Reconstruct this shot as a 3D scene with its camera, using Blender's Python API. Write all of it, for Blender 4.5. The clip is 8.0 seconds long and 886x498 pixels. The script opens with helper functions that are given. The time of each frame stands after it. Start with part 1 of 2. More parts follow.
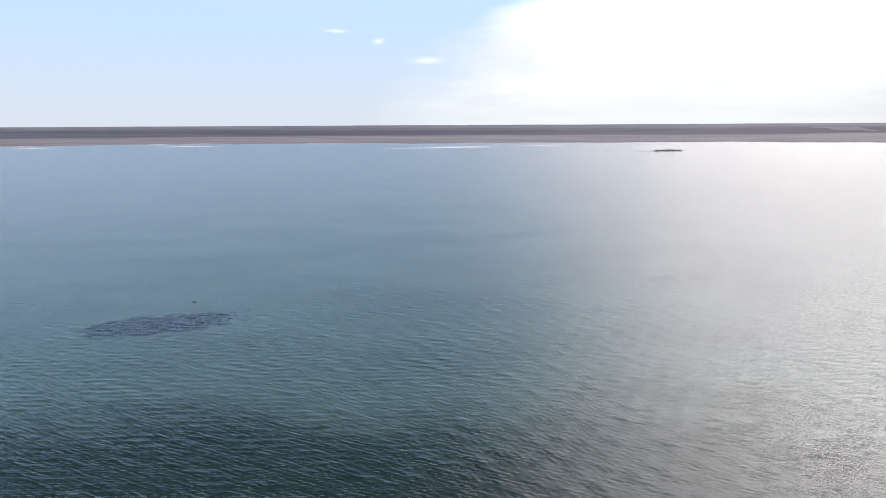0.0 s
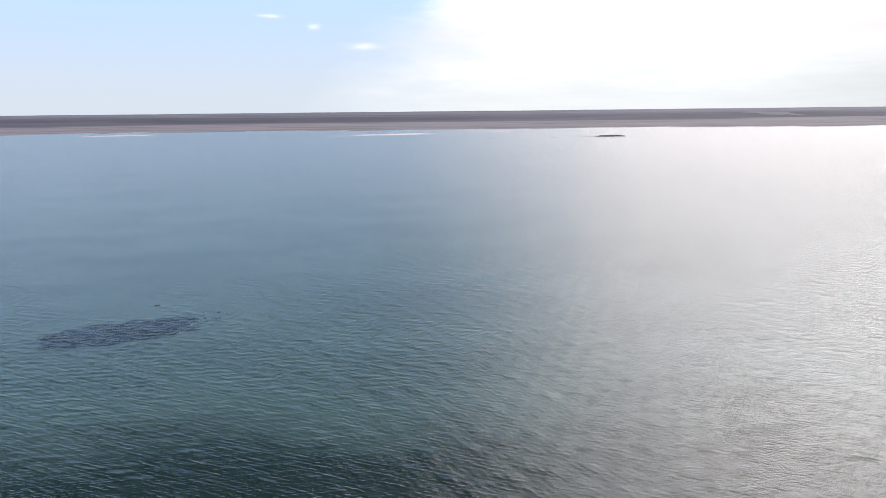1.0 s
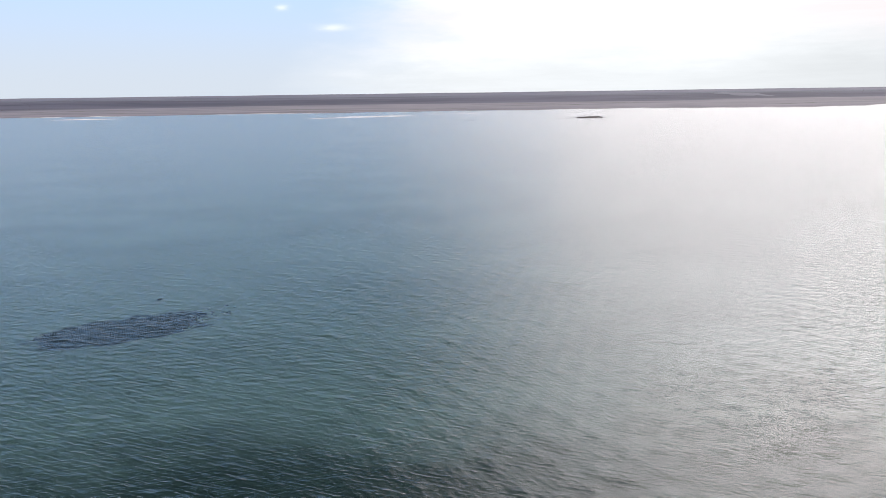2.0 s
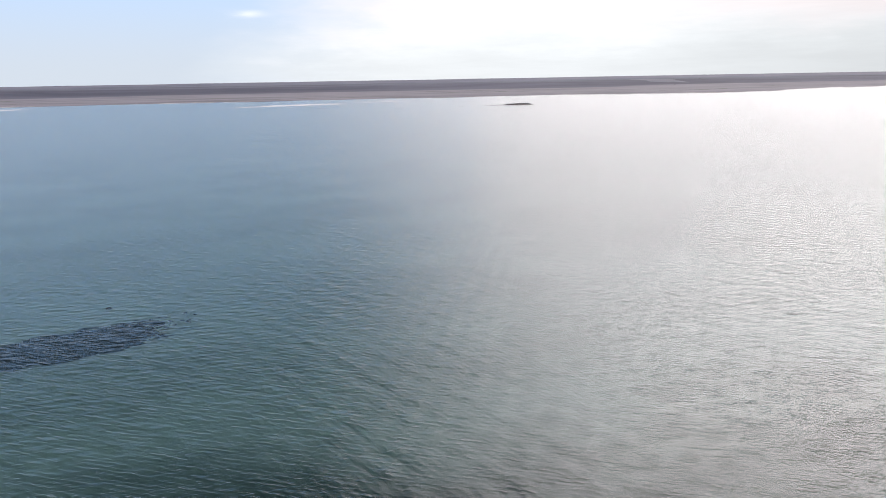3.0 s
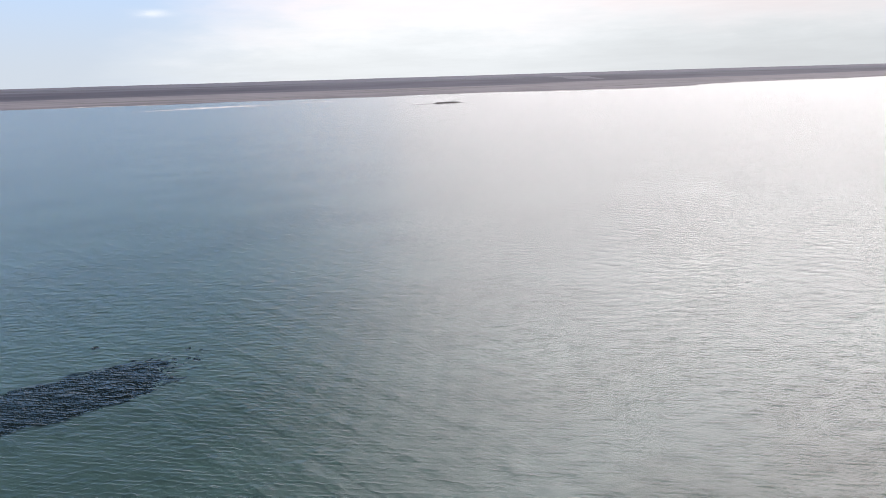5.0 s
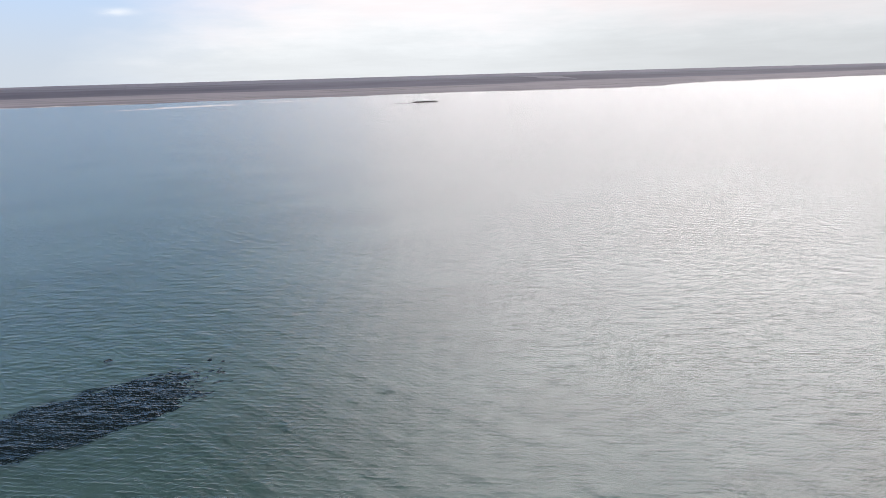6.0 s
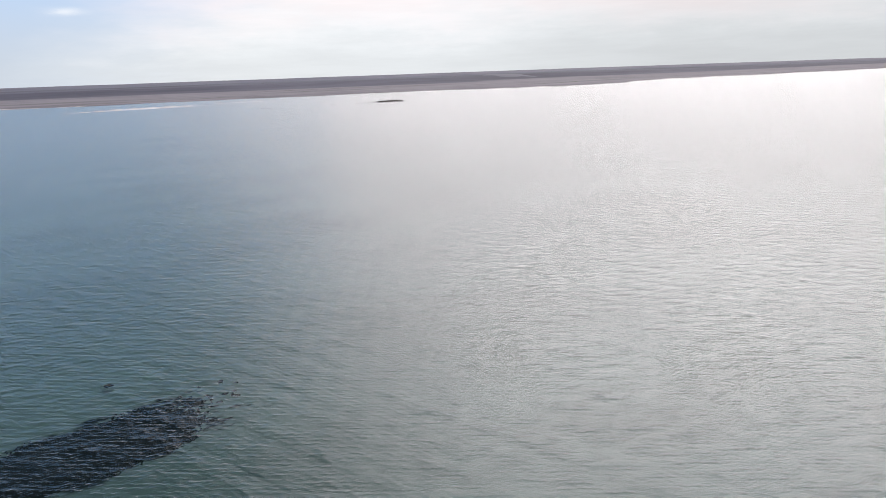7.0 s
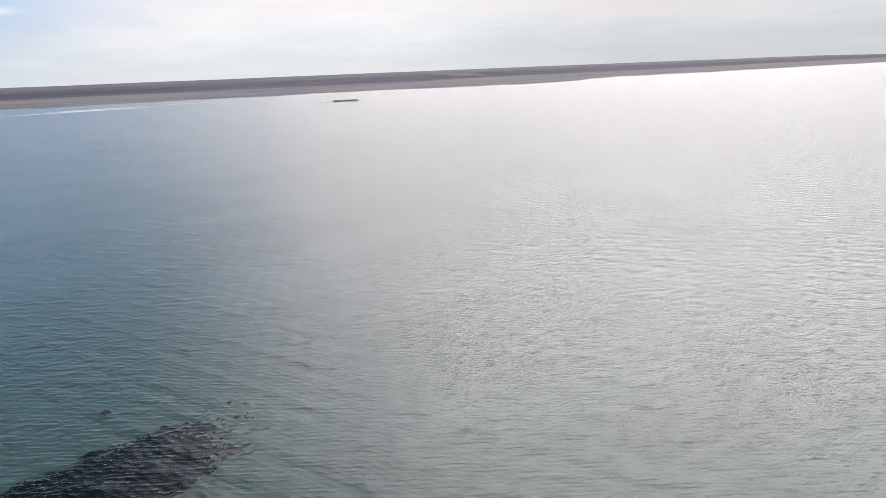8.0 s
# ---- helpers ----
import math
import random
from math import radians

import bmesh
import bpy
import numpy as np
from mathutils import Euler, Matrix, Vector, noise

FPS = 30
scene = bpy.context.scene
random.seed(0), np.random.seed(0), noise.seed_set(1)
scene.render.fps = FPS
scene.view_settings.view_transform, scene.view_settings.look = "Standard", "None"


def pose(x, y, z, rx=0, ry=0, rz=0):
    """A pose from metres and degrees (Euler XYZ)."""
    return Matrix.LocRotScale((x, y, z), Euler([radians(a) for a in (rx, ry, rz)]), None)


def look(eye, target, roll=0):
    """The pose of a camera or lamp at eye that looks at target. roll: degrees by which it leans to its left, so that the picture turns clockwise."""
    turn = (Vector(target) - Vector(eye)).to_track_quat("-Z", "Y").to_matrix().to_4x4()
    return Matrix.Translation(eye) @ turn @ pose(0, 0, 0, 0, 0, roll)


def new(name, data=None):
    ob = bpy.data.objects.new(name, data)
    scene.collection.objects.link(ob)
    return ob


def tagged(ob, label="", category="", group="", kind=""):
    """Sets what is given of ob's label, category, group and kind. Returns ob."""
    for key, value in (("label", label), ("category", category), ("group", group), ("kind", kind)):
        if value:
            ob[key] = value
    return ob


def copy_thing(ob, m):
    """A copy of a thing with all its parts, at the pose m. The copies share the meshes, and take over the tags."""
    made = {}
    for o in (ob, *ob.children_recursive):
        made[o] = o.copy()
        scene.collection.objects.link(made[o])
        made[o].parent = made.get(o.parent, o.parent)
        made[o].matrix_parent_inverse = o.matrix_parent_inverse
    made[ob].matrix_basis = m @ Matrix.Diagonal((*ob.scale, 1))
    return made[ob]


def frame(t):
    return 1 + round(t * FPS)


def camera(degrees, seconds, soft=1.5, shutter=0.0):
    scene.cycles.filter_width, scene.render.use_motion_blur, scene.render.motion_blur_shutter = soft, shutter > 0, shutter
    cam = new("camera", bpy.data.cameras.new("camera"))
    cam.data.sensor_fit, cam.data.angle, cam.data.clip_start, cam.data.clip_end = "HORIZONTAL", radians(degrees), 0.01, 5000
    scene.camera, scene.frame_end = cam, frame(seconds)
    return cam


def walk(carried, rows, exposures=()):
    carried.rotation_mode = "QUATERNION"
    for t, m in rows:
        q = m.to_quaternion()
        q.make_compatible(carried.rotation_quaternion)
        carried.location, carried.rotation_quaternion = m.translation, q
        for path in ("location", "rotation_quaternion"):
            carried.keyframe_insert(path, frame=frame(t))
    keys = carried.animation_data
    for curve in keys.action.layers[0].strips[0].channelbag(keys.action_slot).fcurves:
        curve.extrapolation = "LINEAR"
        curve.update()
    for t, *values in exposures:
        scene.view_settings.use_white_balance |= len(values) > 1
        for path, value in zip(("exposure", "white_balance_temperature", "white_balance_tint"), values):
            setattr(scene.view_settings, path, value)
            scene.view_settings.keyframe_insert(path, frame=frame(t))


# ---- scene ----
cam = camera(63.5, 8.0, soft=0.8)
PATH = [
    (0, (0.929, 12.604, 36.177), (0.884, 14.573, 35.833), -0.3),
    (0.5, (-3.141, 16.434, 36.244), (-3.111, 18.401, 35.886), -0.4),
    (1, (-7.298, 20.248, 36.243), (-7.18, 22.208, 35.862), -0.6),
    (1.2, (-8.964, 21.765, 36.21), (-8.828, 23.723, 35.822), -0.9),
    (2.3, (-17.968, 30.136, 35.643), (-17.727, 32.072, 35.201), -0.7),
    (2.5, (-19.493, 31.685, 35.623), (-19.206, 33.613, 35.175), -0.8),
    (3, (-23.083, 35.578, 35.673), (-22.689, 37.483, 35.209), -1.0),
    (3.5, (-26.553, 39.343, 35.758), (-26.117, 41.237, 35.284), -1.2),
    (4, (-29.992, 43.25, 35.889), (-29.515, 45.133, 35.413), -1.4),
    (4.5, (-33.439, 47.246, 35.918), (-32.891, 49.11, 35.441), -1.5),
    (4.7, (-34.827, 48.82, 35.876), (-34.252, 50.676, 35.403), -1.6),
    (5.8, (-42.227, 57.503, 34.991), (-41.567, 59.331, 34.516), -1.6),
    (6, (-43.431, 59.164, 34.947), (-42.753, 60.985, 34.473), -1.6),
    (6.5, (-46.21, 63.424, 34.915), (-45.485, 65.226, 34.438), -1.8),
    (7, (-48.842, 67.662, 34.829), (-48.065, 69.442, 34.349), -2.0),
    (7.5, (-51.407, 71.899, 34.673), (-50.573, 73.652, 34.189), -2.1),
    (8, (-53.887, 76.048, 34.464), (-52.994, 77.77, 33.978), -2.3),
]
walk(cam, [(t, look(eye, target, roll)) for t, eye, target, roll in PATH],
     exposures=[(0.0, 0.27), (2.5, 0.23), (4.5, 0.16), (6.5, 0.08), (8.0, 0.03)])


# ---- world, sun ----
SUN_AZ, SUN_EL = 49.0, 33.0          # degrees: clockwise from +y, above the horizon
SUN_DIR = Vector((math.sin(radians(SUN_AZ)) * math.cos(radians(SUN_EL)),
                  math.cos(radians(SUN_AZ)) * math.cos(radians(SUN_EL)), math.sin(radians(SUN_EL))))


class Nodes:
    """Short hand for building node trees."""

    def __init__(self, tree):
        self.tree = tree

    def add(self, kind, **values):
        n = self.tree.nodes.new("ShaderNode" + kind)
        for key, value in values.items():
            if key == "op":
                n.operation = value
            elif key == "blend":
                n.blend_type = value
            elif key == "data":
                n.data_type = value
        return n

    def put(self, socket, value):
        if isinstance(value, bpy.types.NodeSocket):
            self.tree.links.new(value, socket)
        else:
            socket.default_value = value

    def math(self, op, a, b=0.0, c=0.0):
        n = self.add("Math", op=op)
        for i, v in enumerate((a, b, c)):
            self.put(n.inputs[i], v)
        return n.outputs[0]

    def vec(self, op, a, b=(0, 0, 0)):
        n = self.add("VectorMath", op=op)
        self.put(n.inputs[0], a)
        self.put(n.inputs[1], b)
        return n

    def step(self, value, low, high, to_low=0.0, to_high=1.0):
        n = self.add("MapRange")
        n.interpolation_type = "SMOOTHSTEP"
        for i, v in enumerate((value, low, high, to_low, to_high)):
            self.put(n.inputs[i], v)
        return n.outputs[0]

    def mix(self, fac, a, b, blend="MIX"):
        n = self.add("Mix", data="RGBA", blend=blend)
        self.put(n.inputs[0], fac)
        self.put(n.inputs[6], a if isinstance(a, bpy.types.NodeSocket) else (*a, 1))
        self.put(n.inputs[7], b if isinstance(b, bpy.types.NodeSocket) else (*b, 1))
        return n.outputs[2]

    def noise(self, vector, scale, detail=2.0, rough=0.5, stretch=(1, 1, 1)):
        m = self.add("Mapping")
        self.put(m.inputs[0], vector)
        m.inputs[3].default_value = stretch
        n = self.add("TexNoise")
        self.put(n.inputs["Vector"], m.outputs[0])
        n.inputs["Scale"].default_value = scale
        n.inputs["Detail"].default_value = detail
        n.inputs["Roughness"].default_value = rough
        return n

    def split(self, vector):
        n = self.add("SeparateXYZ")
        self.put(n.inputs[0], vector)
        return n.outputs

    def join(self, x, y, z):
        n = self.add("CombineXYZ")
        for i, v in enumerate((x, y, z)):
            self.put(n.inputs[i], v)
        return n.outputs[0]


DEEP_BLUE, BLUE_TOP = (4.2, 7.7, 13.2), 0.04   # the clear sky above the haze, and how it darkens overhead

world = bpy.data.worlds.new("world")
scene.world = world
world.use_nodes = True
w = Nodes(world.node_tree)
sky = w.add("TexSky")
sky.sky_type = "NISHITA"
sky.sun_disc = False
sky.sun_elevation, sky.sun_rotation = radians(SUN_EL), radians(SUN_AZ)
sky.air_density, sky.dust_density, sky.ozone_density = 1.0, 0.3, 2.5
way = w.add("TexCoord").outputs["Generated"]
dx, dy, dz = w.split(way)
azimuth = w.math("MULTIPLY", w.math("ARCTAN2", dx, dy), 57.2958)
height = w.math("MULTIPLY", w.math("ARCSINE", dz), 57.2958)
facing = w.vec("DOT_PRODUCT", way, tuple(SUN_DIR)).outputs["Value"]
away = w.math("MULTIPLY", w.math("ARCCOSINE", facing), 57.2958)
wisp = w.noise(way, 5.0, 6.0, 0.6, (1, 1, 3.5)).outputs["Fac"]
fine = w.noise(way, 16.0, 5.0, 0.6, (1, 1, 4)).outputs["Fac"]
ragged = w.math("ADD", w.math("MULTIPLY", w.math("SUBTRACT", wisp, 0.5), 26.0), w.math("MULTIPLY", w.math("SUBTRACT", fine, 0.5), 9.0))
# the cloud bank that covers the sun's side of the sky, with a gap that opens higher up
rim = w.math("ADD", w.step(height, 0.0, 8.0, 0.0, 5.0), w.step(height, 8.0, 10.5, 0.0, 8.5))
edge = w.math("ADD", w.math("SUBTRACT", azimuth, rim), w.math("MULTIPLY", ragged, 0.4))
soft_rim = w.math("ADD", w.step(height, 5.0, 9.0, 9.0, 5.0), w.step(height, 11.0, 25.0, 0.0, 12.0))
sheet = w.math("MULTIPLY", w.step(w.math("DIVIDE", edge, soft_rim), -1.0, 1.0), w.step(azimuth, 150.0, 110.0))
# a blue rift in the bank
rift_u = w.math("DIVIDE", w.math("ADD", w.math("SUBTRACT", azimuth, 13.3), w.math("MULTIPLY", ragged, 0.12)), 1.3)
rift_v = w.math("DIVIDE", w.math("SUBTRACT", height, 9.2), 1.1)
rift = w.math("POWER", 2.718, w.math("MULTIPLY", w.math("ADD", w.math("MULTIPLY", rift_u, rift_u), w.math("MULTIPLY", rift_v, rift_v)), -1.0))
sheet = w.math("MULTIPLY", sheet, w.math("SUBTRACT", 1.0, w.math("MULTIPLY", rift, 0.8)))
# whitish haze low over the horizon, deeper blue above it
haze = w.step(height, 9.0, 0.0, 0.0, 0.85)
veil = w.step(height, 62.0, 36.0, 0.0, 0.95)
blue = w.vec("SCALE", w.mix(w.step(height, 8.5, 15.0), (3.8, 5.1, 7.2), DEEP_BLUE))
w.put(blue.inputs["Scale"], w.step(height, 13.0, 25.5, 1.0, BLUE_TOP))
# small fair-weather clouds
puffs = 0.0
for a, e, sa, se in ((-9.3, 7.0, 0.7, 0.14), (-6.1, 6.3, 0.45, 0.2), (-2.2, 4.8, 1.0, 0.2)):
    u = w.math("DIVIDE", w.math("ADD", w.math("SUBTRACT", azimuth, a), w.math("MULTIPLY", w.math("SUBTRACT", fine, 0.5), 2.5)), sa)
    v = w.math("DIVIDE", w.math("ADD", w.math("SUBTRACT", height, e), w.math("MULTIPLY", w.math("SUBTRACT", wisp, 0.5), 0.8)), se)
    r2 = w.math("ADD", w.math("MULTIPLY", u, u), w.math("MULTIPLY", v, v))
    puffs = w.math("ADD", puffs, w.math("POWER", 2.718, w.math("MULTIPLY", r2, -1.0)))
puffs = w.math("MULTIPLY", w.math("MINIMUM", puffs, 1.0), 0.5)
# light scattered forwards by thin cloud grows towards the sun
glow = w.math("POWER", 2.718, w.math("DIVIDE", away, -9.0))
bright = w.math("ADD", w.math("ADD", w.step(height, 5.6, 11.5, 7.0, 15.5), w.step(height, 12.0, 29.0, 0.0, 29.0)), w.math("MULTIPLY", glow, 13.0))
bright = w.math("MULTIPLY", bright, w.step(height, 60.0, 32.0, 0.4, 1.0))
bright = w.math("MULTIPLY", bright, w.math("MAXIMUM", w.step(azimuth, 18.0, 46.0, 1.0, 0.80), w.step(height, 7.0, 10.0)))
# long thin streaks in the cloud sheet
streaks = w.noise(way, 7.0, 5.0, 0.6, (1, 1, 9)).outputs["Fac"]
bright = w.math("MULTIPLY", bright, w.step(streaks, 0.35, 0.65, 0.975, 1.02))
layers = w.math("ADD", height, w.math("MULTIPLY", w.math("SUBTRACT", wisp, 0.5), 7.0))
bright = w.math("MULTIPLY", bright, w.math("MAXIMUM", w.step(layers, 0.8, 4.2, 0.87, 1.0), w.step(w.math("ADD", azimuth, ragged), 38.0, -6.0, 0.0, 1.0)))
cloud = w.vec("MULTIPLY", w.mix(w.step(layers, 2.0, 6.0), (0.965, 1.0, 1.03), (1.045, 0.975, 0.995)))
w.put(cloud.inputs[1], w.join(bright, bright, bright))
hazy = w.mix(veil, sky.outputs[0], blue.outputs[0])
hazy = w.mix(haze, hazy, (4.7, 5.05, 5.45))
clouded = w.mix(sheet, hazy, cloud.outputs[0])
clouded = w.mix(puffs, clouded, (8.0, 8.0, 8.0))
background = world.node_tree.nodes["Background"]
w.put(background.inputs[0], clouded)
background.inputs[1].default_value = 0.13

sun = new("sun", bpy.data.lights.new("sun", "SUN"))
sun.data.energy, sun.data.angle, sun.data.color = 0.5, radians(44), (1.0, 0.95, 0.88)
sun.matrix_world = look((0, 0, 300), Vector((0, 0, 300)) - SUN_DIR)

# ---- materials ----

WIND = 14.0                                   # degrees clockwise from +y: the way the ripples run
RIPPLE_SHORT, RIPPLE_LONG = 0.23, 0.95        # wavelengths in metres
RIPPLE_SPREAD, RIPPLE_BEND = 37.0, 0.8        # spread of the trains in degrees, bend of the crests in metres
RIPPLE_SLOPE, RIPPLE_SHARP = 0.095, 0.85
CHOP_SLOPE = 0.044                           # of the next longer trains
WAVE_SLOPE = 0.02                            # steepness of the longer waves

def material(name):
    m = bpy.data.materials.new(name)
    m.use_nodes = True
    n = Nodes(m.node_tree)
    return m, n, m.node_tree.nodes["Principled BSDF"]


def place(n):
    return n.add("NewGeometry").outputs["Position"]


def attribute(n, name):
    a = n.add("Attribute")
    a.attribute_name = name
    return a.outputs["Fac"]


def turned(n, vector, degrees):
    t = n.add("VectorRotate")
    t.rotation_type = "Z_AXIS"
    n.put(t.inputs["Vector"], vector)
    t.inputs["Angle"].default_value = radians(degrees)
    return t.outputs[0]


def water_material():
    m, n, old = material("lake_water")
    at = place(n)
    # gusts: stretches of smoother and rougher water
    gust = n.noise(at, 0.014, 3.0, 0.55, (0.5, 1, 1)).outputs["Fac"]
    drift = n.noise(at, 0.33, 2.0, 0.5)
    bent = n.vec("SCALE", n.vec("SUBTRACT", drift.outputs["Color"], (0.5, 0.5, 0.5)).outputs[0])
    bent.inputs["Scale"].default_value = RIPPLE_BEND
    bent = n.vec("ADD", at, bent.outputs[0]).outputs[0]
    # a short-crested sea: crossing trains whose crests are drawn sharp and whose troughs are flat
    rng = random.Random(31)

    def sea(trains, short, long, turned_by, slope, sharp, grouping):
        rise, lean = 0.0, (0, 0, 0)
        for i in range(trains):
            length = short * (long / short) ** ((i + rng.uniform(-0.3, 0.3)) / (trains - 1))
            turn = radians(WIND + rng.gauss(0, turned_by))
            k = 2 * math.pi / length
            way = (math.sin(turn), math.cos(turn), 0.0)
            phase = n.vec("DOT_PRODUCT", bent, (way[0] * k, way[1] * k, 0.0)).outputs["Value"]
            phase = n.math("ADD", phase, rng.uniform(0, 6.28))
            rise = n.math("ADD", rise, n.math("SINE", phase))
            v = n.vec("SCALE", way)
            n.put(v.inputs["Scale"], n.math("COSINE", phase))
            lean = n.vec("ADD", lean, v.outputs[0]).outputs[0]
        spread = math.sqrt(trains / 2)
        peaked = n.math("POWER", 2.718, n.math("MULTIPLY", rise, sharp / spread))
        groups = n.step(n.noise(at, grouping, 1.0, 0.5, (0.6, 1, 1)).outputs["Fac"], 0.25, 0.75, 0.45, 1.45)
        v = n.vec("SCALE", lean)
        n.put(v.inputs["Scale"], n.math("MULTIPLY", n.math("MULTIPLY", groups, peaked), -slope / spread))
        return v.outputs[0]

    both = n.vec("ADD", sea(11, RIPPLE_SHORT, RIPPLE_LONG, RIPPLE_SPREAD, RIPPLE_SLOPE, RIPPLE_SHARP, 0.55),
                 sea(9, 1.2, 4.2, 38.0, CHOP_SLOPE, 0.25, 0.25)).outputs[0]
    v = n.vec("SCALE", both)
    n.put(v.inputs["Scale"], n.step(gust, 0.3, 0.7, 0.94, 1.05))
    normal = n.vec("NORMALIZE", n.vec("ADD", n.add("NewGeometry").outputs["Normal"], v.outputs[0]).outputs[0]).outputs[0]
    fresnel = n.add("Fresnel")
    fresnel.inputs["IOR"].default_value = 1.333
    n.put(fresnel.inputs["Normal"], normal)
    gloss = n.add("BsdfGlossy")
    gloss.inputs["Roughness"].default_value = 0.17
    n.put(gloss.inputs["Normal"], normal)
    clear = n.add("BsdfTransparent")
    clear.inputs[0].default_value = (0.385, 0.465, 0.49, 1)
    turbid = n.add("BsdfDiffuse")
    silt = n.noise(at, 0.02, 4.0, 0.6, (0.6, 1, 1)).outputs["Fac"]
    n.put(turbid.inputs[0], n.mix(n.step(silt, 0.3, 0.7), (0.028, 0.062, 0.064), (0.040, 0.072, 0.066)))
    inside = n.add("MixShader")
    inside.inputs[0].default_value = 0.05
    n.put(inside.inputs[1], clear.outputs[0])
    n.put(inside.inputs[2], turbid.outputs[0])
    whole = n.add("MixShader")
    n.put(whole.inputs[0], fresnel.outputs[0])
    n.put(whole.inputs[1], inside.outputs[0])
    n.put(whole.inputs[2], gloss.outputs[0])
    n.put(m.node_tree.nodes["Material Output"].inputs[0], whole.outputs[0])
    m.node_tree.nodes.remove(old)
    return m


BED_X, BED_Y, BED_TURN, BED_LONG, BED_WIDE = -56.0, 141.3, 21.0, 12.9, 6.7


def ground_material():
    m, n, b = material("hazed_steppe_and_lake_bed")
    at = place(n)
    inland = attribute(n, "inland")
    patch = n.noise(at, 0.012, 5.0, 0.6, (0.35, 1, 1)).outputs["Fac"]
    belt = n.noise(at, 0.004, 5.0, 0.65, (0.3, 1.6, 1)).outputs["Fac"]
    grain = n.noise(at, 0.25, 4.0, 0.65).outputs["Fac"]
    bed_spots = n.noise(at, 0.035, 6.0, 0.6, (0.6, 1, 1)).outputs["Fac"]
    bed = n.mix(n.step(bed_spots, 0.34, 0.62), (0.43, 0.525, 0.44), (0.54, 0.65, 0.55))
    north = n.math("ADD", n.split(at)[1], n.math("MULTIPLY", n.math("SUBTRACT", bed_spots, 0.5), 70.0))
    bed = n.mix(n.step(north, 110.0, 84.0, 0.0, 0.85), bed, (0.085, 0.125, 0.095))
    # the silted, overgrown bottom of the weed bed, with a ragged rim and bare spots at its far end
    here = n.split(turned(n, n.vec("SUBTRACT", at, (BED_X, BED_Y, 0.0)).outputs[0], -BED_TURN))
    oval = n.math("POWER", n.math("ADD", n.math("POWER", n.math("ABSOLUTE", n.math("DIVIDE", here[0], BED_LONG)), 2.3),
                                  n.math("POWER", n.math("ABSOLUTE", n.math("DIVIDE", here[1], BED_WIDE)), 2.3)), 1 / 2.3)
    ragged_rim = n.noise(at, 0.3, 6.0, 0.65).outputs["Fac"]
    tatter = n.noise(at, 0.7, 4.0, 0.6, (0.5, 1.2, 1)).outputs["Fac"]
    oval = n.math("ADD", oval, n.math("MULTIPLY", n.math("SUBTRACT", ragged_rim, 0.5), 0.75))
    oval = n.math("ADD", oval, n.math("MULTIPLY", n.math("SUBTRACT", tatter, 0.5), n.step(here[0], -2.0, 9.0, 0.3, 2.2)))
    bed = n.mix(n.step(oval, 1.12, 0.84, 0.0, 0.97), bed, (0.012, 0.011, 0.009))
    # distance haze is mixed into the land colours as a violet-grey cast
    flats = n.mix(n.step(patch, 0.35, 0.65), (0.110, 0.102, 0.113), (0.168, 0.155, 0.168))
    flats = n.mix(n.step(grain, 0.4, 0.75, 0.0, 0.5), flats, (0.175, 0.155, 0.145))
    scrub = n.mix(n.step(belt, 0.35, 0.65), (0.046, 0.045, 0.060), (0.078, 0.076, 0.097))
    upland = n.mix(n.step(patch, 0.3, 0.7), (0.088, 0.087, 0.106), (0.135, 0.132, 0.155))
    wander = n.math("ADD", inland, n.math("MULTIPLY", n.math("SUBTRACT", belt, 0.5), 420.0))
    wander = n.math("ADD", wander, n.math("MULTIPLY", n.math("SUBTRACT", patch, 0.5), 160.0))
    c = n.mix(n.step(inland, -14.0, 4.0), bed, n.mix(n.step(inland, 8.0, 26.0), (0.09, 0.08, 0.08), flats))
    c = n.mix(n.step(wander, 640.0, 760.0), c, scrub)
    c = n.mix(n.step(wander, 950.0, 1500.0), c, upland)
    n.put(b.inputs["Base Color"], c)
    b.inputs["Roughness"].default_value = 0.95
    b.inputs["Specular IOR Level"].default_value = 0.15
    return m


def plain_material(name, dark, light, scale, rough=0.9, bump=0.0):
    m, n, b = material(name)
    at = place(n)
    f = n.noise(at, scale, 5.0, 0.62).outputs["Fac"]
    g = n.noise(at, scale * 7, 3.0, 0.6).outputs["Fac"]
    own = n.add("ObjectInfo").outputs["Random"]
    f = n.math("ADD", n.math("MULTIPLY", f, 0.7), n.math("ADD", n.math("MULTIPLY", g, 0.25), n.math("MULTIPLY", own, 0.05)))
    n.put(b.inputs["Base Color"], n.mix(n.step(f, 0.3, 0.7), dark, light))
    b.inputs["Roughness"].default_value = rough
    b.inputs["Specular IOR Level"].default_value = 0.25
    if bump:
        k = n.add("Bump")
        k.inputs["Distance"].default_value = bump
        n.put(k.inputs["Height"], g)
        n.put(b.inputs["Normal"], k.outputs[0])
    return m


WATER = water_material()
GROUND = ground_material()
MUD = plain_material("dark_wet_mud", (0.018, 0.015, 0.014), (0.05, 0.042, 0.038), 0.3, 0.7, 0.1)
SALT = plain_material("pale_salt_sand", (0.42, 0.39, 0.36), (0.72, 0.69, 0.66), 0.08, 0.9, 0.05)
SAND = plain_material("grey_sand", (0.22, 0.19, 0.175), (0.34, 0.30, 0.28), 0.1, 0.9, 0.05)
# for the pale patch on the plateau, toned close to the haze-tinted land
PALE_PATCH = plain_material("pale_patch", (0.080, 0.079, 0.095), (0.118, 0.116, 0.133), 0.02, 0.95)
WEED = plain_material("brown_green_weed", (0.006, 0.006, 0.005), (0.022, 0.021, 0.012), 0.8, 0.8)
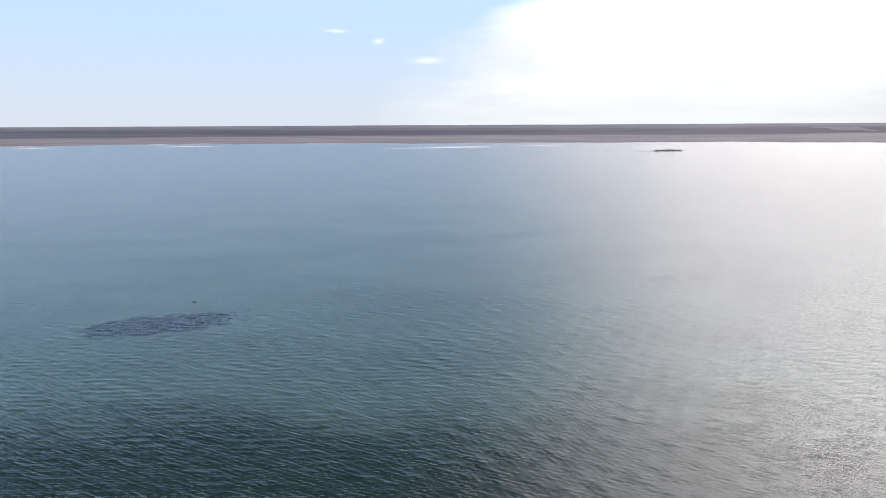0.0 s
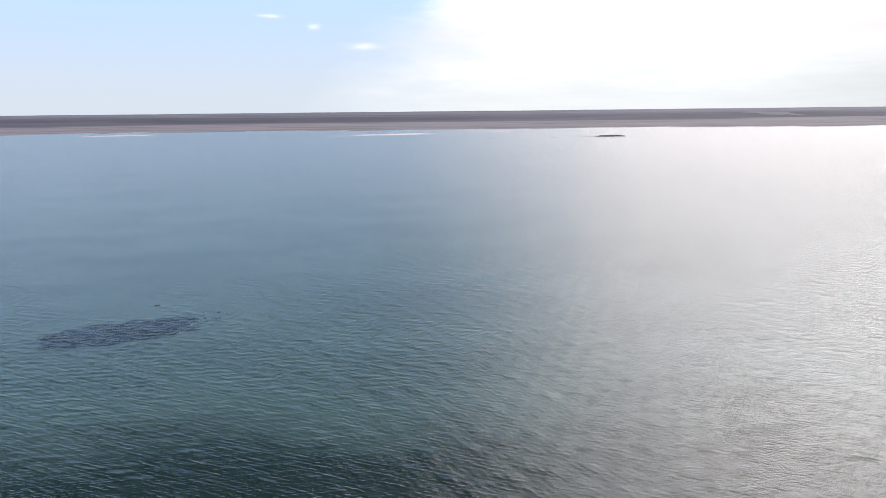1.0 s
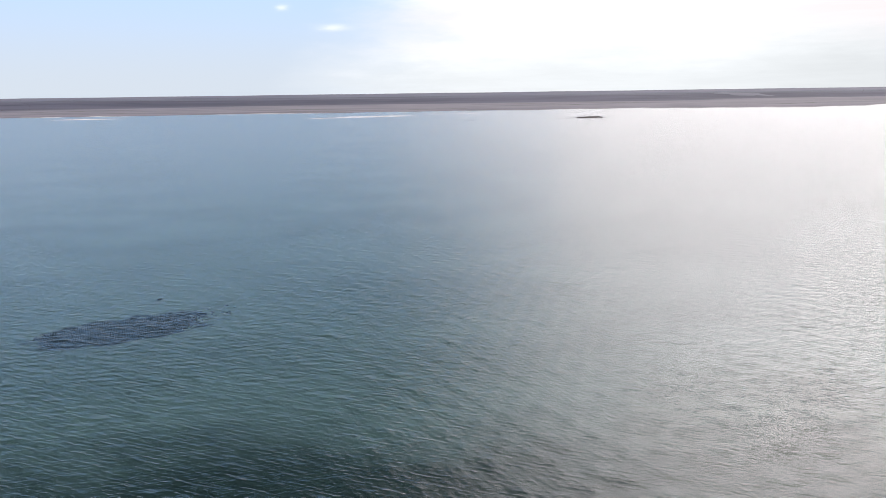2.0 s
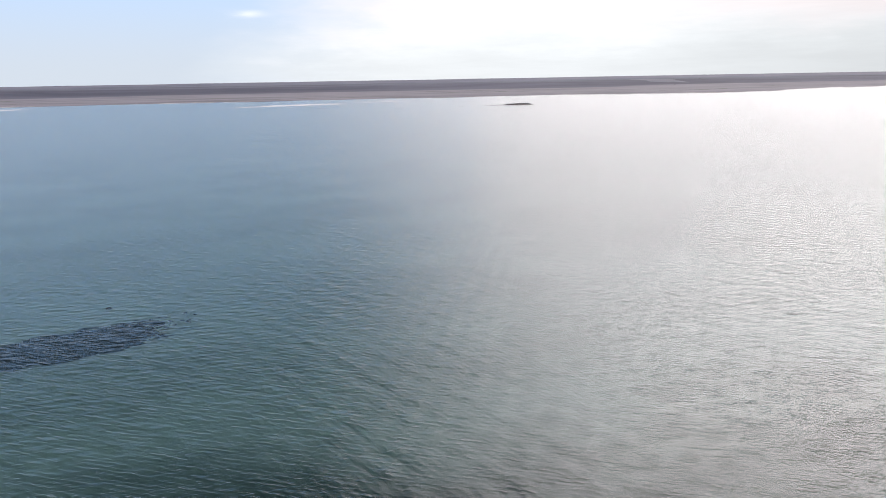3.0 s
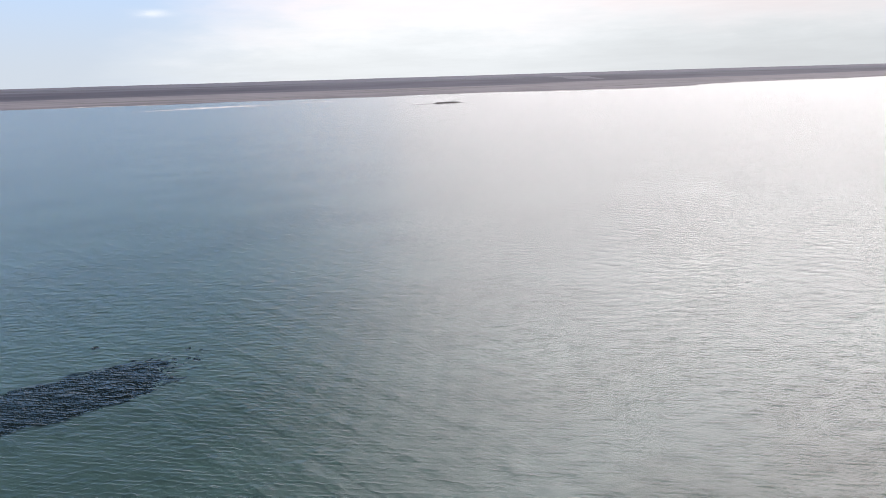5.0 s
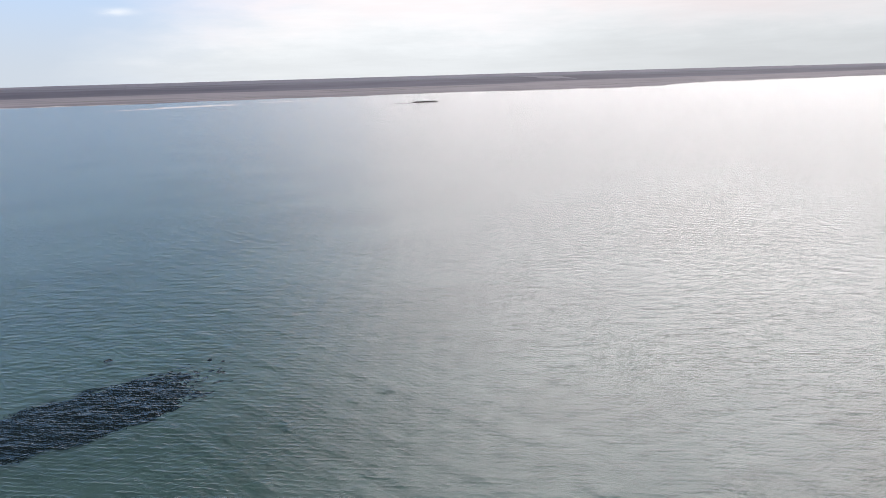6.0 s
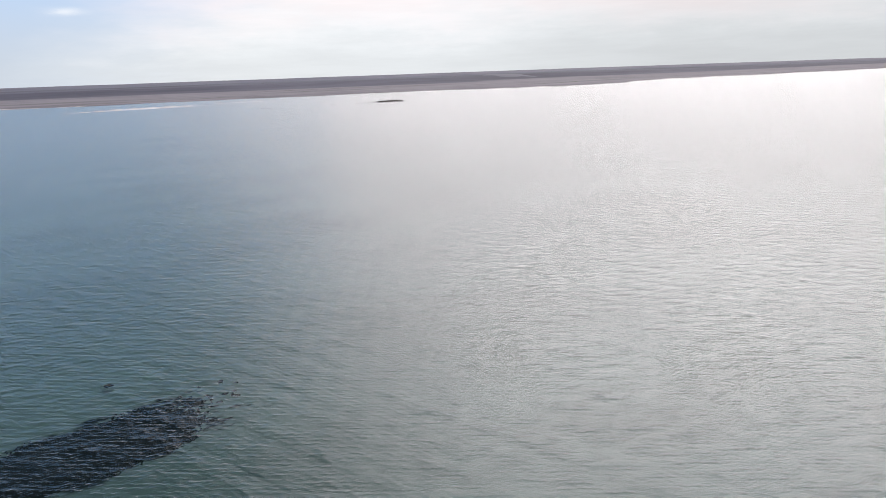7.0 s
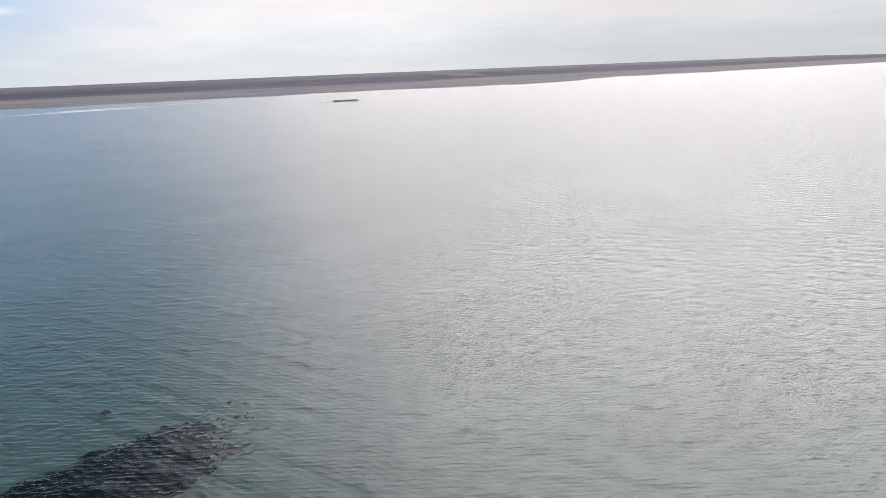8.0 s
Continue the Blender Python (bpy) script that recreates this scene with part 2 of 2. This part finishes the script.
SCRUB = plain_material("steppe_scrub", (0.05, 0.045, 0.04), (0.11, 0.10, 0.085), 0.05, 0.95)

# ---- the large structure ----


def graded(fine_low, fine_high, fine_step, growth, least, most):
    """Steps that are even between fine_low and fine_high and grow outwards from there."""
    out = list(np.arange(fine_low, fine_high + fine_step / 2, fine_step))
    step = fine_step
    while out[-1] < most:
        step *= growth
        out.append(out[-1] + step)
    step = fine_step
    while out[0] > least:
        step *= growth
        out.insert(0, out[0] - step)
    return np.array(out)


def sheet_mesh(name, x, y, z, mat, attributes=()):
    """One grid mesh from arrays of equal shape."""
    rows, cols = x.shape
    me = bpy.data.meshes.new(name)
    me.vertices.add(rows * cols)
    me.vertices.foreach_set("co", np.stack([x, y, z], -1).astype(np.float32).ravel())
    a = (np.arange(rows - 1)[:, None] * cols + np.arange(cols - 1)[None, :]).ravel()
    quads = np.stack([a, a + 1, a + cols + 1, a + cols], -1).astype(np.int32).ravel()
    me.loops.add(len(quads))
    me.loops.foreach_set("vertex_index", quads)
    me.polygons.add(len(a))
    me.polygons.foreach_set("loop_start", np.arange(0, len(quads), 4, dtype=np.int32))
    me.polygons.foreach_set("use_smooth", np.ones(len(a), dtype=bool))
    me.update(calc_edges=True)
    for key, values in attributes:
        me.attributes.new(key, "FLOAT", "POINT").data.foreach_set("value", values.astype(np.float32).ravel())
    me.materials.append(mat)
    return me


def smooth(v, low, high):
    t = np.clip((v - low) / (high - low), 0, 1)
    return t * t * (3 - 2 * t)


def wobble(x, y, seed, waves):
    """Uneven ground: a few long sines of random way and phase."""
    rng = np.random.default_rng(seed)
    out = 0.0
    for length, size in waves:
        a = rng.uniform(0, 2 * np.pi)
        out = out + size * np.sin((x * np.cos(a) + y * np.sin(a)) * 2 * np.pi / length + rng.uniform(0, 6.3))
    return out


def shoreline(x):
    """The y of the water's edge on the far side of the lake."""
    y = 1395.0 - 150.0 * smooth(x, -560, -900) + 12 * np.sin(x / 63.0) + 7 * np.sin(x / 27.0 + 1.0)
    y = y - 110.0 * smooth(x, 420, 820) + 190.0 * smooth(x, 840, 1150)
    return y + 0.12 * np.maximum(x - 1300, 0)


def terrain(x, y, v):
    """Height of the ground; v is the way inland from the water's edge."""
    bed = -0.75 + wobble(x, y, 3, ((90, 0.08), (41, 0.06), (17, 0.04)))
    bank = 1.6 * smooth(v, 0, 90) + 1.8 * smooth(v, 60, 720)
    rise = 13.0 * smooth(v, 690, 1050) + 12.5 * smooth(v, 850, 1750)
    up = wobble(x, y, 5, ((1900, 0.5), (800, 0.35), (350, 0.3), (130, 0.2))) * smooth(v, 100, 1300)
    fringe = wobble(x, y, 8, ((60, 0.12), (23, 0.07))) * smooth(np.abs(v), 60, 0)
    return np.where(v < 0, bed * smooth(-v, -4, 30), bank + rise + up) + fringe * (v > -60)


def build_ground():
    xs = graded(-1100, 1500, 14.0, 1.06, -4800, 4800)
    vs = graded(-60, 160, 5.0, 1.045, -2100, 3300)
    v, x = np.meshgrid(vs, xs, indexing="ij")
    y = shoreline(x) + v
    z = terrain(x, y, v)
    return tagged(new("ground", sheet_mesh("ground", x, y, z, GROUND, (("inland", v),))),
                  "flat grey-brown steppe shore tinted with haze, rising to a low plateau", "ground", kind="structure")


def build_water():
    # rows grow apart with the distance, columns spread like a fan over the open lake
    ys, y = [], 72.0
    while y < 1640:
        ys.append(y)
        y += 0.28 * max(1.0, (y - 60) / 190) ** 2.2
    ys = np.array(list(np.arange(-600.0, 71.0, 9.0)) + ys + [1640.0])
    u = np.linspace(0, 1, 520)
    out = np.cumsum(1.0 * 1.18 ** np.arange(41))
    far_x = np.maximum(ys - 76, 0)
    left, right = -68 - 0.72 * far_x, 52 + 1.15 * far_x
    inner = left[:, None] + (right - left)[:, None] * u[None, :]
    x = np.concatenate([left[:, None] - out[None, ::-1], inner, right[:, None] + out[None, :]], axis=1)
    y = np.repeat(ys[:, None], x.shape[1], axis=1)
    gap_x, gap_y = np.gradient(x, axis=1), np.gradient(ys)[:, None]
    rng = np.random.default_rng(11)
    wx = x + 0.9 * np.sin(y / 3.1 + x / 4.6) + 0.5 * np.sin(x / 2.1 - y / 3.7)
    wy = y + 0.45 * np.sin(x / 2.9 + 0.4) + 0.3 * np.sin(x / 1.7 + y / 5.0)
    z = np.zeros_like(x)
    for i in range(24):
        length = 1.2 * 2.8 ** rng.uniform()
        turn = rng.normal(radians(WIND), radians(26))
        k = 2 * np.pi / length
        fade = smooth(length / gap_y, 2.6, 4.5) * smooth(length / max(abs(math.sin(turn)), 0.2) / gap_x, 2.6, 4.5)
        along, across = wx * math.sin(turn) + wy * math.cos(turn), wx * math.cos(turn) - wy * math.sin(turn)
        # short-crested: each train swells and dies along and across its way
        swell = np.sin(across / (length * rng.uniform(0.5, 1.0)) + along / (length * rng.uniform(1.2, 3)) + rng.uniform(0, 6.28))
        swell = np.maximum(0, 0.35 + swell) * np.maximum(0, 0.5 + np.sin(along / (length * rng.uniform(1.2, 3)) + rng.uniform(0, 6.28)))
        z += WAVE_SLOPE / k * fade * swell * ((0.5 + 0.5 * np.sin(k * along + rng.uniform(0, 6.28))) ** 2.5 - 0.3)
    return tagged(new("water", sheet_mesh("water", x, y, z, WATER)), "rippled blue-green shallow lake water", "water", kind="structure")


def thing(name, bm, mat, label, category, group="", kind=""):
    me = bpy.data.meshes.new(name)
    bm.to_mesh(me)
    bm.free()
    me.materials.append(mat)
    for p in me.polygons:
        p.use_smooth = True
    return tagged(new(name, me), label, category, group, kind)


def part(name, bm, mat, parent, label=""):
    me = bpy.data.meshes.new(name)
    bm.to_mesh(me)
    bm.free()
    me.materials.append(mat)
    for p in me.polygons:
        p.use_smooth = True
    ob = new(name, me)
    ob.parent = parent
    return tagged(ob, label)


build_ground()
build_water()

# ---- islets and bars ----


def bar_bmesh(length, width, high, seed, rings=46, around=14, sag=0.0, low=-0.6):
    """A long low bank: uneven rings along its length, tapering to both ends; its foot is under water."""
    rng = random.Random(seed)
    bm = bmesh.new()
    rows = []
    for i in range(rings):
        u = i / (rings - 1)
        full = max(0.03, math.sin(math.pi * u) ** 0.9)
        half = width / 2 * full * rng.uniform(0.8, 1.15)
        top = high * full * rng.uniform(0.7, 1.1)
        drift = sag * math.sin(math.pi * u) + width * 0.12 * rng.uniform(-1, 1)
        row = []
        for j in range(around):
            s = -1 + 2 * j / (around - 1)
            rise = (1 - abs(s) ** 2.2)
            row.append(bm.verts.new(((u - 0.5) * length, drift + s * half * 1.25, low + (top - low) * rise * rng.uniform(0.93, 1.05))))
        rows.append(row)
    for a, b in zip(rows, rows[1:]):
        for j in range(around - 1):
            bm.faces.new((a[j], b[j], b[j + 1], a[j + 1]))
    return bm


def tuft_into(bm, x, y, z, r, h, rng, blades=7):
    """A ragged clump: a crown of blades of uneven length leaning outwards from one root."""
    for i in range(blades):
        a = 2 * math.pi * (i + rng.uniform(-0.4, 0.4)) / blades
        lean = r * rng.uniform(0.5, 1.1)
        wide = r * rng.uniform(0.35, 0.6)
        ca, sa = math.cos(a), math.sin(a)
        tip = (x + ca * lean, y + sa * lean, z + h * rng.uniform(0.6, 1.1))
        mid = (x + ca * lean * 0.45, y + sa * lean * 0.45, z + h * rng.uniform(0.6, 0.95))
        side = (-sa * wide / 2, ca * wide / 2)
        v = [bm.verts.new(p) for p in (
            (x - side[0] * 0.5, y - side[1] * 0.5, z), (x + side[0] * 0.5, y + side[1] * 0.5, z),
            (mid[0] + side[0], mid[1] + side[1], mid[2]), (mid[0] - side[0], mid[1] - side[1], mid[2]), tip)]
        bm.faces.new((v[0], v[1], v[2], v[3]))
        bm.faces.new((v[3], v[2], v[4]))


def build_islet():
    root = tagged(new("islet"), "low dark mud islet with short growth, far out in the lake", "islet")
    root.location = (267, 960, 0)
    bank = part("bank", bar_bmesh(46, 12, 1.0, 21), MUD, root)
    bank.location = (5, 0, 0)
    rng = random.Random(4)
    bm = bmesh.new()
    for _ in range(260):
        u = rng.uniform(-1, 1)
        hump = (1 - u ** 8) * (0.85 + 0.12 * u + 0.1 * math.sin(7 * u + 1))
        tuft_into(bm, 6 + u * 18, rng.uniform(-1, 1) * 4.0 * math.sqrt(1 - u * u), 0.85 * hump - 0.05, rng.uniform(0.4, 0.9), 0.3 + rng.uniform(0.6, 1.05) * hump, rng)
    part("growth", bm, WEED, root, "dark low plants")
    tail = part("spit_tail", bar_bmesh(26, 3.0, 0.25, 22, sag=1.5), MUD, root, "thin muddy tail barely above water")
    tail.location = (-30, -3, 0)
    return root


build_islet()
for x, y, length, width, high, seed in ((112, 945, 15, 7.0, 0.45, 31), (196, 955, 11, 6.0, 0.4, 32), (20, 1010, 16, 5, 0.25, 33)):
    ob = thing("mud_bar", bar_bmesh(length, width * 0.45, high * 0.6, seed), SAND, "small grey mud bar just breaking the water", "mud bar", "mud bars in the lake")
    ob.location = (x, y, 0)

# long pale bars off the far shore, each with a wet sand crest
for x, y, length, width, high, turn, sag, seed in (
        (-466, 1236, 125, 30, 0.6, 4, 3, 41), (-22, 1120, 215, 17, 0.5, 17, 9, 42), (-8, 1172, 160, 12, 0.4, 13, -5, 43),
        (130, 1215, 120, 16, 0.4, 10, 3, 44), (-690, 1190, 90, 18, 0.4, 20, 3, 45), (-800, 1165, 140, 20, 0.45, 8, 4, 46)):
    root = tagged(new("sand_bar"), "long thin pale salt-crusted sand bar off the shore", "sand bar", "sand bars off the shore")
    root.location, root.rotation_euler = (x, y, 0), (0, 0, radians(turn))
    part("crust", bar_bmesh(length, width, high, seed, 60, 10, sag), SALT, root, "white salt crust")
    wet = part("wet_margin", bar_bmesh(length * 0.94, width * 1.6, high * 0.35, seed + 50, 60, 10, sag), SAND, root, "wet grey sand margin")
    wet.location = (0, width * 0.55, 0)

# ---- weed under the water ----




def in_bed(x, y):
    """1 on the rim of the weed bed, less inside."""
    c, q = math.cos(radians(BED_TURN)), math.sin(radians(BED_TURN))
    u = (x - BED_X) * c + (y - BED_Y) * q
    v = -(x - BED_X) * q + (y - BED_Y) * c
    return (abs(u / BED_LONG) ** 2.3 + abs(v / BED_WIDE) ** 2.3) ** (1 / 2.3)


def mound_into(bm, x, y, z, r, h, rng, around=9):
    """One closed, ragged mound of weed with lobes and a tousled top."""
    rows = []
    for k, (q, up) in enumerate(((1.0, 0.0), (0.8, 0.62), (0.42, 0.95))):
        row = []
        for i in range(around):
            a = 2 * math.pi * i / around
            d = r * q * rng.uniform(0.65, 1.25)
            row.append(bm.verts.new((x + d * math.cos(a), y + d * math.sin(a), z + h * up * rng.uniform(0.75, 1.15))))
        rows.append(row)
    top = bm.verts.new((x, y, z + h * rng.uniform(0.85, 1.1)))
    for lower, upper in zip(rows, rows[1:]):
        for i in range(around):
            j = (i + 1) % around
            bm.faces.new((lower[i], lower[j], upper[j], upper[i]))
    for i in range(around):
        bm.faces.new((rows[-1][i], rows[-1][(i + 1) % around], top))


def build_weed_bed():
    rng = random.Random(7)
    bm = bmesh.new()
    count = 0
    while count < 14000:
        x, y = rng.uniform(-74, -36), rng.uniform(126, 158)
        r = in_bed(x, y) + 0.16 * noise.noise((x * 0.2, y * 0.2, 1.0)) + 0.14 * noise.noise((x * 0.7, y * 0.7, 5.0))
        bare = smooth(np.float64(noise.noise((x * 0.3, y * 0.75, 9.0))), -0.1, 0.25) * smooth(np.float64(x), -54, -45)
        thick = (1 - smooth(np.float64(r), 0.7, 1.02)) * (1 - 0.9 * bare)
        if rng.random() > thick:
            continue
        full = float(1 - smooth(np.float64(r), 0.6, 1.2))
        mound_into(bm, x, y, -0.78, rng.uniform(0.05, 0.12) + 0.2 * full, rng.uniform(0.05, 0.12) + rng.uniform(0.05, 0.3) * full, rng, 6)
        count += 1
    return thing("weed_bed", bm, WEED, "dark brown-green weed bed under the shallow water", "weed bed", kind="stuff")


def build_weed_clumps():
    """Loose clumps trailing off the bed, each a thing of its own."""
    kinds = []
    for seed in range(5):
        rng = random.Random(100 + seed)
        bm = bmesh.new()
        mound_into(bm, 0, 0, -0.04, 0.7, 0.45, rng, 13)
        kinds.append(thing("weed_clump", bm, WEED, "dark weed clump on the shallow lake bed", "weed clump", "weed clumps on the lake bed"))
    rng = random.Random(9)
    spots = []
    for _ in range(26):   # trailing off the bed's end
        spots.append((rng.gauss(-43.5, 2.6), rng.gauss(147.5, 2.6)))
    for i, (x, y) in enumerate(spots):
        m = pose(x, y, -0.74, 0, 0, rng.uniform(0, 360))
        ob = kinds[i] if i < len(kinds) else copy_thing(kinds[i % len(kinds)], m)
        ob.matrix_basis = m @ Matrix.Diagonal((rng.uniform(0.3, 0.8), rng.uniform(0.2, 0.5), rng.uniform(0.2, 0.4), 1))


build_weed_bed()
build_weed_clumps()

bm = bmesh.new()
mound_into(bm, 0, 0, -0.12, 0.62, 0.15, random.Random(12), 15)
ob = thing("floating_weed", bm, WEED, "dark tangle of weed breaking the water surface", "weed clump")
ob.location = (-54.2, 156.4, 0)

# ---- far shore ----


def build_scrub():
    rng = random.Random(15)
    bm = bmesh.new()
    for _ in range(3600):
        x = rng.uniform(-1900, 3000)
        v = 700 + abs(rng.gauss(0, 330))
        y = float(shoreline(np.float64(x))) + v
        z = float(terrain(np.float64(x), np.float64(y), np.float64(v)))
        tuft_into(bm, x, y, z - 0.2, rng.uniform(0.7, 1.8), rng.uniform(0.5, 1.1), rng, 5)
    return thing("scrub", bm, SCRUB, "low dark scrub along the foot of the plateau", "scrub", kind="stuff")


def build_pale_patch(cx, cv, sx, sv, seed):
    """A pale patch laid on the rising ground in place of a hazy smudge."""
    us = np.linspace(-1, 1, 25)
    v, u = np.meshgrid(us, us, indexing="ij")
    rim = 1 + 0.18 * np.sin(5 * np.arctan2(v, u) + seed) + 0.1 * np.sin(9 * np.arctan2(v, u))
    x = cx + u * sx * rim
    q = cv + v * sv * rim
    y = shoreline(x) + q
    z = terrain(x, y, q) + 0.5 - 1.2 * smooth(np.hypot(u, v), 0.45, 1.05)
    return tagged(new("clay_slope", sheet_mesh("clay_slope", x, y, z, PALE_PATCH)), "pale hazy patch on the plateau's side", "clay slope")


build_scrub()
build_pale_patch(1285, 1000, 95, 210, 1)


def build_strip(name, x0, x1, inland, wide, mat, label, category, group, seed, lift=0.12):
    """A long uneven strip that lies on the flats and follows the water's edge."""
    us, vs = np.linspace(0, 1, 70), np.linspace(-1, 1, 7)
    v, u = np.meshgrid(vs, us, indexing="ij")
    rng = np.random.default_rng(seed)
    x = x0 + (x1 - x0) * u
    half = wide / 2 * np.sin(np.pi * u) ** 0.5 * (0.75 + 0.25 * np.sin(u * rng.uniform(15, 30) + rng.uniform(0, 6)))
    q = inland + 9 * np.sin(u * rng.uniform(5, 12) + rng.uniform(0, 6)) + v * half
    y = shoreline(x) + q
    z = terrain(x, y, q) + lift - 0.3 * np.abs(v) ** 3
    return tagged(new(name, sheet_mesh(name, x, y, z, mat)), label, category, group)


# pale salt along the water's edge, darker damp hollows and wrack further up the flats
for x0, x1, seed in ((-1050, -760, 1), (-640, -430, 2), (-300, -90, 3), (620, 800, 4), (1180, 1500, 5)):
    build_strip("salt_edge", x0, x1, 14, 24, SALT, "white salt crust along the water's edge", "salt crust", "salt edges", seed)
for x0, x1, inland, wide, seed in ((-620, -470, 150, 34, 11), (-300, -60, 260, 40, 12), (60, 190, 120, 30, 13), (300, 560, 330, 46, 14), (-1000, -800, 210, 40, 15),
                                   (760, 1000, 200, 40, 16), (-180, 240, 90, 22, 17), (1150, 1500, 260, 44, 18), (-760, -560, 420, 60, 19), (250, 700, 520, 70, 20)):
    build_strip("damp_hollow", x0, x1, inland, wide, SCRUB, "dark damp hollow with sparse growth on the flats", "hollow", "damp hollows on the flats", seed)
